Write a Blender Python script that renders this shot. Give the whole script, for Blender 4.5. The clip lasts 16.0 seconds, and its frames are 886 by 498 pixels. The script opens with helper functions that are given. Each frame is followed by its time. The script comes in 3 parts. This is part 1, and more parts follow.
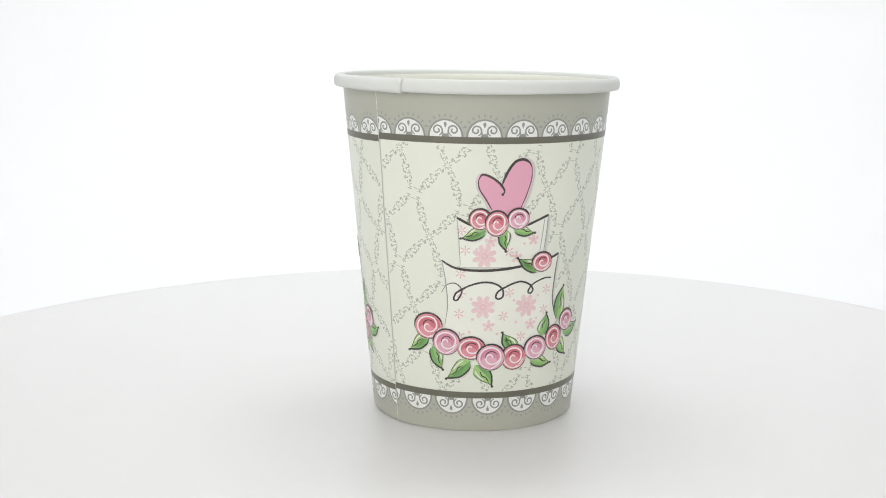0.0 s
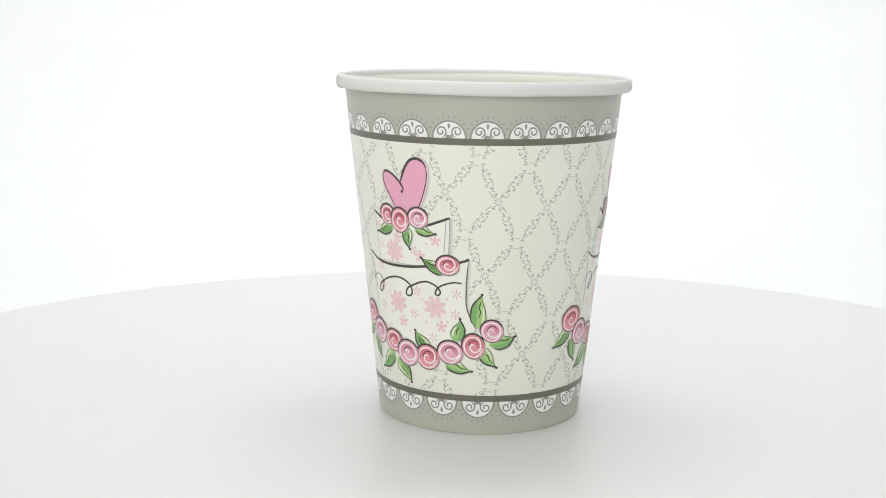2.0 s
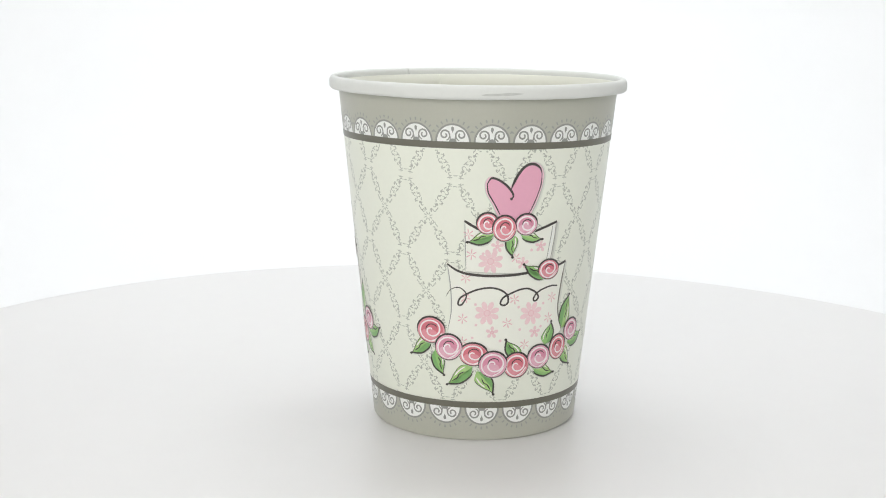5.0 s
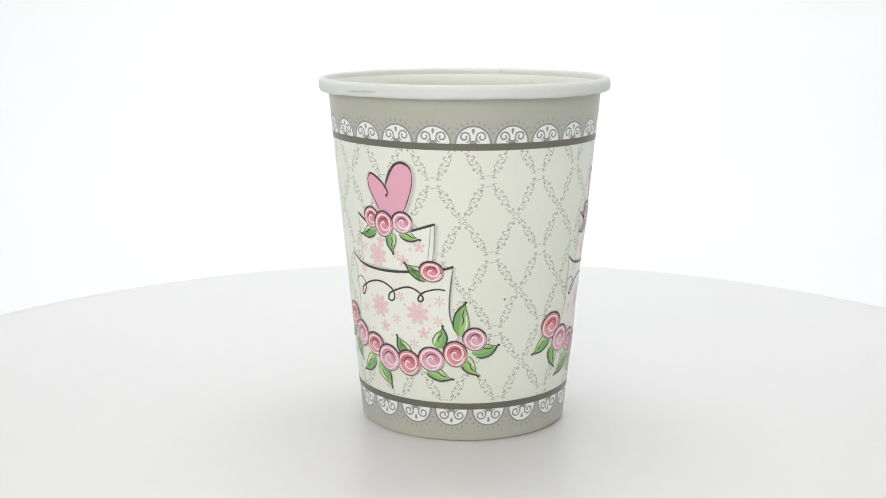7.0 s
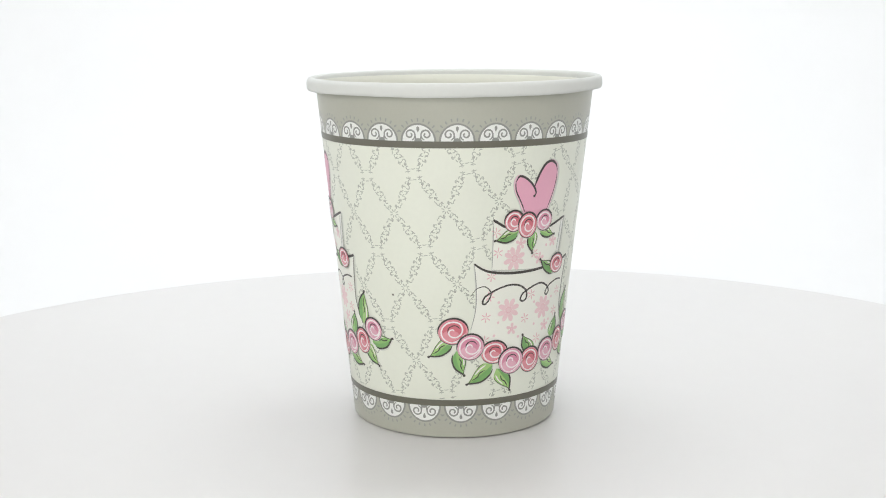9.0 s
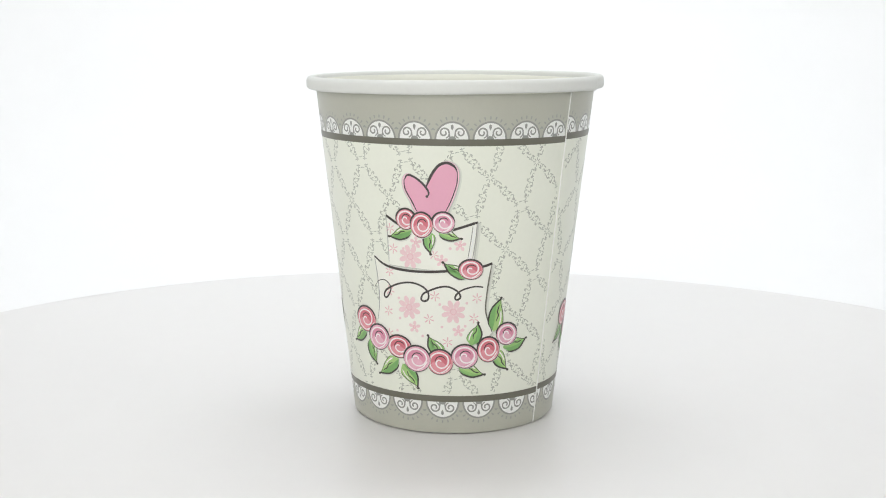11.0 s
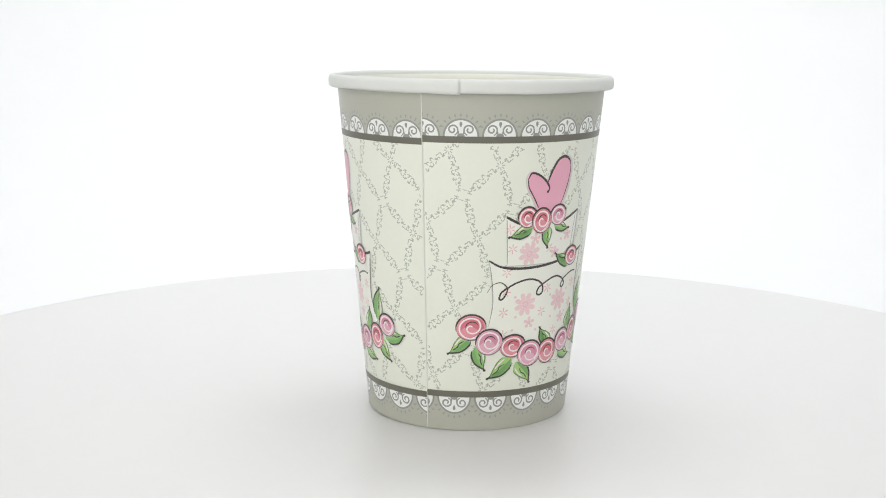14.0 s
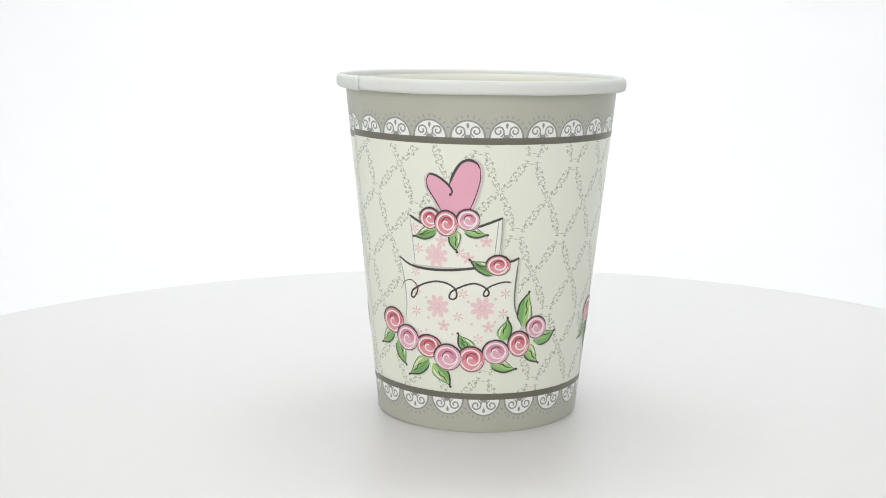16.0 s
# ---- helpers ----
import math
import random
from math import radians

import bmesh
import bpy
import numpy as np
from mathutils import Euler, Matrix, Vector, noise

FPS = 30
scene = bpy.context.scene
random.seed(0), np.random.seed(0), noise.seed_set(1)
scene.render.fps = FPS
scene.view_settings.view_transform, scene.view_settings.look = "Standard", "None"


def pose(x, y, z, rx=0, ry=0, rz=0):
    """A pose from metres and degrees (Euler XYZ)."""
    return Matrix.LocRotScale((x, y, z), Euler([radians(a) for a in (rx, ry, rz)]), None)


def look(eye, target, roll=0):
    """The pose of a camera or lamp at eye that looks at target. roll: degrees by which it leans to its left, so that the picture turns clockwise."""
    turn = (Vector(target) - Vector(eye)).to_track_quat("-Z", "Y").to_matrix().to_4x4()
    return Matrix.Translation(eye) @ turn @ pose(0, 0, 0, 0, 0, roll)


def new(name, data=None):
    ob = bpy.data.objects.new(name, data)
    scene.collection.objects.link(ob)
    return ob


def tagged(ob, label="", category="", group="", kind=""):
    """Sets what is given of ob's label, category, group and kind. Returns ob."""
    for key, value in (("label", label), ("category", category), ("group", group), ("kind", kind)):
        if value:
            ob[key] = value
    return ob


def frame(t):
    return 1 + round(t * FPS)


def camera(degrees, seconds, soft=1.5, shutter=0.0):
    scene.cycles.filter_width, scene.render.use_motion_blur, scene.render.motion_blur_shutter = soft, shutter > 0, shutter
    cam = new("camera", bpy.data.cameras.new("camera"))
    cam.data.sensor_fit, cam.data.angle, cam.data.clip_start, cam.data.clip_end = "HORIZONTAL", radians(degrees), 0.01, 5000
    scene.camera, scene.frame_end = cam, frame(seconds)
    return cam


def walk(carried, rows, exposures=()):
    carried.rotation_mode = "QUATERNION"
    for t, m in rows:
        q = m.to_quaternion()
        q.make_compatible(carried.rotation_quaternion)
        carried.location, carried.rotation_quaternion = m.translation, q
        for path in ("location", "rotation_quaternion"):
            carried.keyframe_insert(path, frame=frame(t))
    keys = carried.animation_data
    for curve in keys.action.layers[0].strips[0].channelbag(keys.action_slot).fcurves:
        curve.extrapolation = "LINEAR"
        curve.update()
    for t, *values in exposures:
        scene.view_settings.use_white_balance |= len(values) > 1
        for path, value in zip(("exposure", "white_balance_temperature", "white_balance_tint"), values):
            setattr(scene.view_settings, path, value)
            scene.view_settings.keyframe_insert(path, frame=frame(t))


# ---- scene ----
# Units of the printed artwork are millimetres on the cup's wall; everything else is in metres.

# ---- camera: fixed on its stand, before a slowly turning table ----
CLIP = 16.0
EYE = Vector((0.0, -0.35103, 0.10904))
YAW, PITCH, ROLL = 0.01944, 0.18105, 0.338
VIEW = Vector((-math.sin(YAW) * math.cos(PITCH), math.cos(YAW) * math.cos(PITCH), -math.sin(PITCH)))
cam = camera(38.01, CLIP, soft=1.05)
walk(cam, [(0.0, look(EYE, EYE + VIEW, ROLL)), (CLIP, look(EYE, EYE + VIEW, ROLL))])

# ---- light: a white photo tent with softboxes above it, and added side fills ----
world = bpy.data.worlds.new("tent_world")
scene.world = world
world.use_nodes = True
world.node_tree.nodes["Background"].inputs[0].default_value = (1.0, 1.0, 1.0, 1.0)
world.node_tree.nodes["Background"].inputs[1].default_value = 0.2
scene.view_settings.exposure = 0.0


def softbox(name, eye, target, size_x, size_y, power, colour):
    data = bpy.data.lights.new(name, "AREA")
    data.shape, data.size, data.size_y, data.energy, data.color = "RECTANGLE", size_x, size_y, power, colour
    ob = new(name, data)
    ob.matrix_world = look(eye, target)
    return ob


softbox("softbox_top", (-0.02, -0.24, 0.6), (0.0, -0.1, 0.0), 0.9, 0.7, 1.0, (1.0, 0.992, 0.97))
softbox("softbox_front", (-0.17, -0.76, 0.29), (0.0, 0.0, 0.04), 0.8, 0.5, 3.3, (1.0, 0.992, 0.97))
# unseen side fills, added to brighten the disc around the cup's foot
softbox("added_fill_left", (-0.8, -0.1, 0.4), (0.0, 0.0, 0.03), 0.7, 0.5, 0.55, (1.0, 0.992, 0.97))
softbox("added_fill_right", (0.8, -0.1, 0.4), (0.0, 0.0, 0.03), 0.7, 0.5, 0.62, (1.0, 0.992, 0.97))
softbox("softbox_backdrop", (0.0, 0.2, 0.72), (0.0, 0.62, 0.12), 0.6, 0.25, 3.5, (0.92, 0.965, 1.0))

# ---- materials ----


def material(name, colour, rough=0.4, vary=0.05, scale=120.0, bump=0.0, bump_scale=900.0, gloss=0.5, coat=0.0):
    """A surface with mottling at two scales and fine relief, sizes per metre."""
    m = bpy.data.materials.new(name)
    m.use_nodes = True
    tree = m.node_tree
    n, link = tree.nodes, tree.links.new
    bsdf = n["Principled BSDF"]
    bsdf.inputs["Specular IOR Level"].default_value = gloss
    bsdf.inputs["Coat Weight"].default_value = coat
    bsdf.inputs["Coat Roughness"].default_value = 0.2
    place = n.new("ShaderNodeTexCoord")
    big, fine = n.new("ShaderNodeTexNoise"), n.new("ShaderNodeTexNoise")
    big.inputs["Scale"].default_value, fine.inputs["Scale"].default_value = scale, scale * 14
    big.inputs["Detail"].default_value = 4
    link(place.outputs["Object"], big.inputs["Vector"])
    link(place.outputs["Object"], fine.inputs["Vector"])
    both = n.new("ShaderNodeMath")
    both.operation = "ADD"
    link(big.outputs["Fac"], both.inputs[0])
    link(fine.outputs["Fac"], both.inputs[1])
    span = n.new("ShaderNodeMapRange")
    span.inputs["From Min"].default_value, span.inputs["From Max"].default_value = 0.4, 1.6
    span.inputs["To Min"].default_value, span.inputs["To Max"].default_value = 1.0 - vary, 1.0 + vary
    link(both.outputs[0], span.inputs["Value"])
    tint = n.new("ShaderNodeVectorMath")
    tint.operation = "SCALE"
    tint.inputs[0].default_value = colour
    link(span.outputs["Result"], tint.inputs["Scale"])
    link(tint.outputs["Vector"], bsdf.inputs["Base Color"])
    worn = n.new("ShaderNodeMapRange")
    worn.inputs["To Min"].default_value, worn.inputs["To Max"].default_value = rough * 0.85, rough * 1.15
    link(big.outputs["Fac"], worn.inputs["Value"])
    link(worn.outputs["Result"], bsdf.inputs["Roughness"])
    if bump:
        grain, relief = n.new("ShaderNodeTexNoise"), n.new("ShaderNodeBump")
        grain.inputs["Scale"].default_value = bump_scale
        grain.inputs["Detail"].default_value = 5
        relief.inputs["Strength"].default_value = bump
        relief.inputs["Distance"].default_value = 0.0002
        link(place.outputs["Object"], grain.inputs["Vector"])
        link(grain.outputs["Fac"], relief.inputs["Height"])
        link(relief.outputs["Normal"], bsdf.inputs["Normal"])
    return m


def ink(name, colour, vary=0.04):
    return material(name, colour, rough=0.33, vary=vary, scale=90.0, gloss=0.6)


CREAM = material("cream_coated_paper", (0.755, 0.775, 0.675), rough=0.33, vary=0.025, scale=60.0, bump=0.08, gloss=0.6)
PLAIN = material("plain_white_paper", (0.66, 0.67, 0.64), rough=0.5, vary=0.02, scale=60.0, bump=0.15, gloss=0.35)
SCUFF = material("rubbed_grey_paper", (0.50, 0.51, 0.48), rough=0.5, vary=0.15, scale=700.0, gloss=0.35)
INSIDE = material("inner_cream_paper", (0.70, 0.70, 0.615), rough=0.45, vary=0.02, scale=60.0, bump=0.12, gloss=0.4)
GREY = ink("grey_ink", (0.425, 0.427, 0.36), 0.03)
GREY_DEEP = ink("deeper_grey_ink", (0.27, 0.275, 0.255), 0.05)
LINE = ink("dark_taupe_ink", (0.135, 0.13, 0.098), 0.06)
RAY = ink("faint_grey_ink", (0.305, 0.315, 0.295), 0.05)
WHITE = ink("white_lace_ink", (0.80, 0.81, 0.78), 0.02)
VINE = ink("grey_green_vine_ink", (0.42, 0.44, 0.375), 0.25)
TIER = ink("pale_blush_ink", (0.80, 0.805, 0.725), 0.02)
# two greys for the artwork's printed drop shadow, in paper-cut style
PRINT_SHADOW = ink("soft_grey_paper_cut_shadow_ink", (0.50, 0.51, 0.45), 0.05)
PRINT_SHADOW_SOFT = ink("faint_grey_paper_cut_shadow_ink", (0.65, 0.67, 0.59), 0.05)
BLACK = ink("brown_black_ink", (0.046, 0.039, 0.034), 0.15)
HEART = ink("heart_pink_ink", (0.74, 0.37, 0.48), 0.03)
HEART_LIGHT = ink("light_pink_ink", (0.78, 0.52, 0.59), 0.03)
CORAL = ink("coral_rose_ink", (0.62, 0.16, 0.20), 0.12)
CORAL_LIGHT = ink("light_coral_ink", (0.70, 0.28, 0.32), 0.12)
PINK = ink("pink_rose_ink", (0.66, 0.26, 0.36), 0.12)
PINK_LIGHT = ink("light_rose_ink", (0.72, 0.40, 0.49), 0.12)
PETAL = ink("petal_white_ink", (0.84, 0.77, 0.77), 0.03)
LEAF = ink("leaf_green_ink", (0.19, 0.41, 0.13), 0.1)
LEAF_MID = ink("mid_leaf_ink", (0.27, 0.50, 0.16), 0.1)
LEAF_LIGHT = ink("light_leaf_ink", (0.36, 0.57, 0.20), 0.1)
BLOSSOM = ink("blossom_pink_ink", (0.78, 0.56, 0.575), 0.06)
BLOSSOM_DEEP = ink("deeper_blossom_ink", (0.74, 0.44, 0.47), 0.06)
LAMINATE = material("white_turntable_laminate", (0.695, 0.683, 0.67), rough=0.36, vary=0.012, scale=9.0, gloss=0.5)
FABRIC = material("white_tent_fabric", (0.86, 0.86, 0.86), rough=0.9, vary=0.01, scale=4.0, bump=0.2, bump_scale=500.0, gloss=0.1)
SURROUND = material("white_tent_side_fabric", (0.84, 0.84, 0.84), rough=0.9, vary=0.03, scale=4.0, bump=0.2, bump_scale=500.0, gloss=0.1)
PLASTIC = material("grey_base_plastic", (0.45, 0.45, 0.45), rough=0.5, vary=0.03, scale=20.0)

# ---- helpers for building ----


def mesh_object(name, bm, materials, parent=None, label=""):
    data = bpy.data.meshes.new(name)
    bm.to_mesh(data)
    bm.free()
    for m in materials:
        data.materials.append(m)
    ob = new(name, data)
    if parent is not None:
        ob.parent = parent
    return tagged(ob, label)


def part(name, bm, material_, parent, label="", smooth=False):
    mats = material_ if isinstance(material_, (list, tuple)) else [material_]
    if smooth:
        for f in bm.faces:
            f.smooth = True
    return mesh_object(name, bm, mats, parent, label)


def sheet(name, rings, mat, label):
    """A grid of points (rows of equal length) as one smooth surface."""
    bm = bmesh.new()
    rows = [[bm.verts.new(p) for p in row] for row in rings]
    for a, b in zip(rows, rows[1:]):
        for i in range(len(a) - 1):
            bm.faces.new((a[i], a[i + 1], b[i + 1], b[i])).smooth = True
    bmesh.ops.recalc_face_normals(bm, faces=bm.faces)
    return tagged(mesh_object(name, bm, [mat]), label, kind="structure")


# ---- the tent ----
TENT_FLOOR = -0.075
X_WALL, Y_BACK, Y_FRONT, Z_TOP = 0.95, 0.62, -1.1, 1.15


def slab(name, lo, hi, mat, label):
    bm = bmesh.new()
    bmesh.ops.create_cube(bm, size=1.0)
    size = Vector(hi) - Vector(lo)
    bmesh.ops.scale(bm, vec=size, verts=bm.verts)
    bmesh.ops.translate(bm, vec=(Vector(hi) + Vector(lo)) / 2, verts=bm.verts)
    bmesh.ops.bevel(bm, geom=bm.edges, offset=0.002, segments=2, affect="EDGES")
    return tagged(mesh_object(name, bm, [mat]), label, kind="structure")


def backdrop():
    """A white sweep that rises behind the table in one curve."""
    profile = [(Y_FRONT, TENT_FLOOR), (0.0, TENT_FLOOR), (Y_BACK - 0.25, TENT_FLOOR)]
    for k in range(1, 13):
        a = math.pi / 2 * k / 12
        profile.append((Y_BACK - 0.25 + 0.25 * math.sin(a), TENT_FLOOR + 0.25 * (1 - math.cos(a))))
    profile += [(Y_BACK, 0.6), (Y_BACK, Z_TOP)]
    xs = [X_WALL * (i / 10 - 1) for i in range(21)]
    rings = [[(x, y, z) for x in xs] for y, z in profile]
    return sheet("backdrop", rings, FABRIC, "seamless white fabric backdrop sweep, brightly lit")


backdrop()
slab("wall_west", (-X_WALL - 0.02, Y_FRONT, TENT_FLOOR), (-X_WALL - 0.002, Y_BACK, Z_TOP), SURROUND, "white fabric side of a photo tent")
slab("wall_east", (X_WALL + 0.002, Y_FRONT, TENT_FLOOR), (X_WALL + 0.02, Y_BACK, Z_TOP), SURROUND, "white fabric side of a photo tent")
slab("wall_south", (-X_WALL, Y_FRONT - 0.02, TENT_FLOOR), (X_WALL, Y_FRONT - 0.002, Z_TOP), SURROUND, "white fabric front of a photo tent")
slab("ceiling", (-X_WALL, Y_FRONT, Z_TOP + 0.002), (X_WALL, Y_BACK, Z_TOP + 0.02), SURROUND, "white fabric top of a photo tent")

# ---- the turntable: a slightly warped white disc on a low base ----
DISC_R, DISC_THICK = 0.20492, 0.009
DISC_CENTRE = (-0.00106, 0.00138)
WARP_COS, WARP_SIN, DROOP = -0.00107, 0.00093, -0.00073


def disc_height(r, a):
    return (r / DISC_R) ** 2 * (DROOP + WARP_COS * math.cos(2 * a) + WARP_SIN * math.sin(2 * a))


def build_turntable():
    table = new("turntable")
    tagged(table, "round white laminate turntable disc, slightly warped, turning slowly", "turntable")
    profile = [(0.0, 0.0)] + [(0.008 * k, 0.0) for k in range(1, 25)] + [(DISC_R - 0.006, 0.0), (DISC_R - 0.0012, 0.0)]
    profile += [(DISC_R - 0.0004, -0.0004), (DISC_R, -0.0014), (DISC_R, -DISC_THICK + 0.0014), (DISC_R - 0.0012, -DISC_THICK), (0.05, -DISC_THICK), (0.0, -DISC_THICK)]
    bm = bmesh.new()
    seg, rows = 240, []
    for r, z in profile:
        if r == 0.0:
            rows.append([bm.verts.new((DISC_CENTRE[0], DISC_CENTRE[1], z))])
            continue
        row = []
        for i in range(seg):
            a = 2 * math.pi * i / seg
            row.append(bm.verts.new((DISC_CENTRE[0] + r * math.cos(a), DISC_CENTRE[1] + r * math.sin(a), z + disc_height(r, a))))
        rows.append(row)
    for a, b in zip(rows, rows[1:]):
        for i in range(seg):
            j = (i + 1) % seg
            if len(a) == 1:
                bm.faces.new((a[0], b[i], b[j])).smooth = True
            elif len(b) == 1:
                bm.faces.new((a[i], b[0], a[j])).smooth = True
            else:
                bm.faces.new((a[i], b[i], b[j], a[j])).smooth = True
    bmesh.ops.recalc_face_normals(bm, faces=bm.faces)
    part("disc", bm, LAMINATE, table)
    bm = bmesh.new()
    bmesh.ops.create_cone(bm, cap_ends=True, segments=64, radius1=0.09, radius2=0.08, depth=-TENT_FLOOR - DISC_THICK + 0.001)
    bmesh.ops.translate(bm, vec=(0, 0, (TENT_FLOOR - DISC_THICK + 0.001) / 2), verts=bm.verts)
    part("pedestal", bm, PLASTIC, table, "round plastic base under the disc")
    return table


turntable = build_turntable()

# ---- the paper cup ----
HIGH, R_FOOT, R_TOP, R_LIP = 93.0, 27.88, 37.42, 39.57
OVAL_COS, OVAL_SIN = -0.01788, 0.00717
LEVEL = 0.005
SEAM_LOW, SEAM_LEAN = 224.5, 2.4


def seam_at(z):
    """The angle of the glued side seam, which leans a little."""
    return SEAM_LOW + SEAM_LEAN * min(max(z, 0.0), HIGH) / HIGH


def along(phi, z):
    """How far round the wall from the seam, 0 to 360 degrees."""
    return (phi - seam_at(z)) % 360.0


def wall_radius(phi, z, out):
    a = radians(phi)
    r = R_FOOT + (R_TOP - R_FOOT) * z / HIGH + out
    return r * (1 + z / HIGH * (OVAL_COS * math.cos(2 * a) + OVAL_SIN * math.sin(2 * a)))


def on_wall(phi, z, out=0.0, u=None):
    """A point on the wall; the paper's start lies over its end at the seam."""
    u = along(phi, z) if u is None else u
    lap = min(max((25.0 - u) / 22.0, 0.0), 1.0)
    out += 0.24 * lap * lap * (3 - 2 * lap)
    r = wall_radius(phi, z, out) * 0.001
    return Vector((r * math.cos(radians(phi)), r * math.sin(radians(phi)), z * 0.001))


def shift(u):
    """The print runs up a little from one end of the paper to the other."""
    return 0.38 * (1 - u / 180.0) - 0.34 * math.exp(-((u - 212.0) / 45.0) ** 2)


def mm_to_deg(z):
    return 180.0 / math.pi / (R_FOOT + (R_TOP - R_FOOT) * z / HIGH)


def printed(phi0, x, z, level):
    """A point of the print, x millimetres round from phi0 at height z."""
    phi = phi0 + x * mm_to_deg(z)
    u = along(phi, z)
    return on_wall(phi, z + shift(u), LEVEL * level, u)


def ring(z0, z1, level, mat, name, parent, label, rows=2, tuck=0.0):
    """A printed band from one end of the paper to the other."""
    bm = bmesh.new()
    steps, grid = 360, []
    for j in range(rows):
        z = z0 + (z1 - z0) * j / (rows - 1)
        grid.append([])
        for i in range(steps + 1):
            u = 360.0 * i / steps - (0.02 if i == steps else 0.0)
            if tuck and j == 0:
                grid[-1].append(bm.verts.new(on_wall(seam_at(z) + u, z0, -tuck, u)))
            elif tuck and j == 1:
                grid[-1].append(bm.verts.new(on_wall(seam_at(z) + u, 0.55, LEVEL * level, u)))
            else:
                grid[-1].append(bm.verts.new(on_wall(seam_at(z) + u, z + shift(u), LEVEL * level, u)))
    for a, b in zip(grid, grid[1:]):
        for i in range(steps):
            bm.faces.new((a[i], a[i + 1], b[i + 1], b[i])).smooth = True
    return follow_wall(part(name, bm, mat, parent, label))


def smooth_line(points, closed=False, step=0.35):
    """A Catmull-Rom curve through a few points, in short steps."""
    pts = [Vector(p) for p in points]
    n, out = len(pts), []
    spans = n if closed else n - 1
    for i in range(spans):
        if closed:
            p0, p1, p2, p3 = (pts[(i + k - 1) % n] for k in range(4))
        else:
            p0, p1, p2, p3 = pts[max(i - 1, 0)], pts[i], pts[i + 1], pts[min(i + 2, n - 1)]
        count = max(2, int((p2 - p1).length / step))
        for k in range(count):
            t = k / count
            out.append(0.5 * (2 * p1 + (p2 - p0) * t + (2 * p0 - 5 * p1 + 4 * p2 - p3) * t * t + (3 * p1 - p0 - 3 * p2 + p3) * t ** 3))
    if not closed:
        out.append(pts[-1])
    return out


def follow_wall(ob):
    """Shade a print with the wall's own smooth normals."""
    slope = (R_TOP - R_FOOT) / HIGH
    for f in ob.data.polygons:
        f.use_smooth = True
    ob.data.normals_split_custom_set_from_vertices([Vector((v.co.x, v.co.y, -slope * math.hypot(v.co.x, v.co.y))).normalized() for v in ob.data.vertices])
    return ob


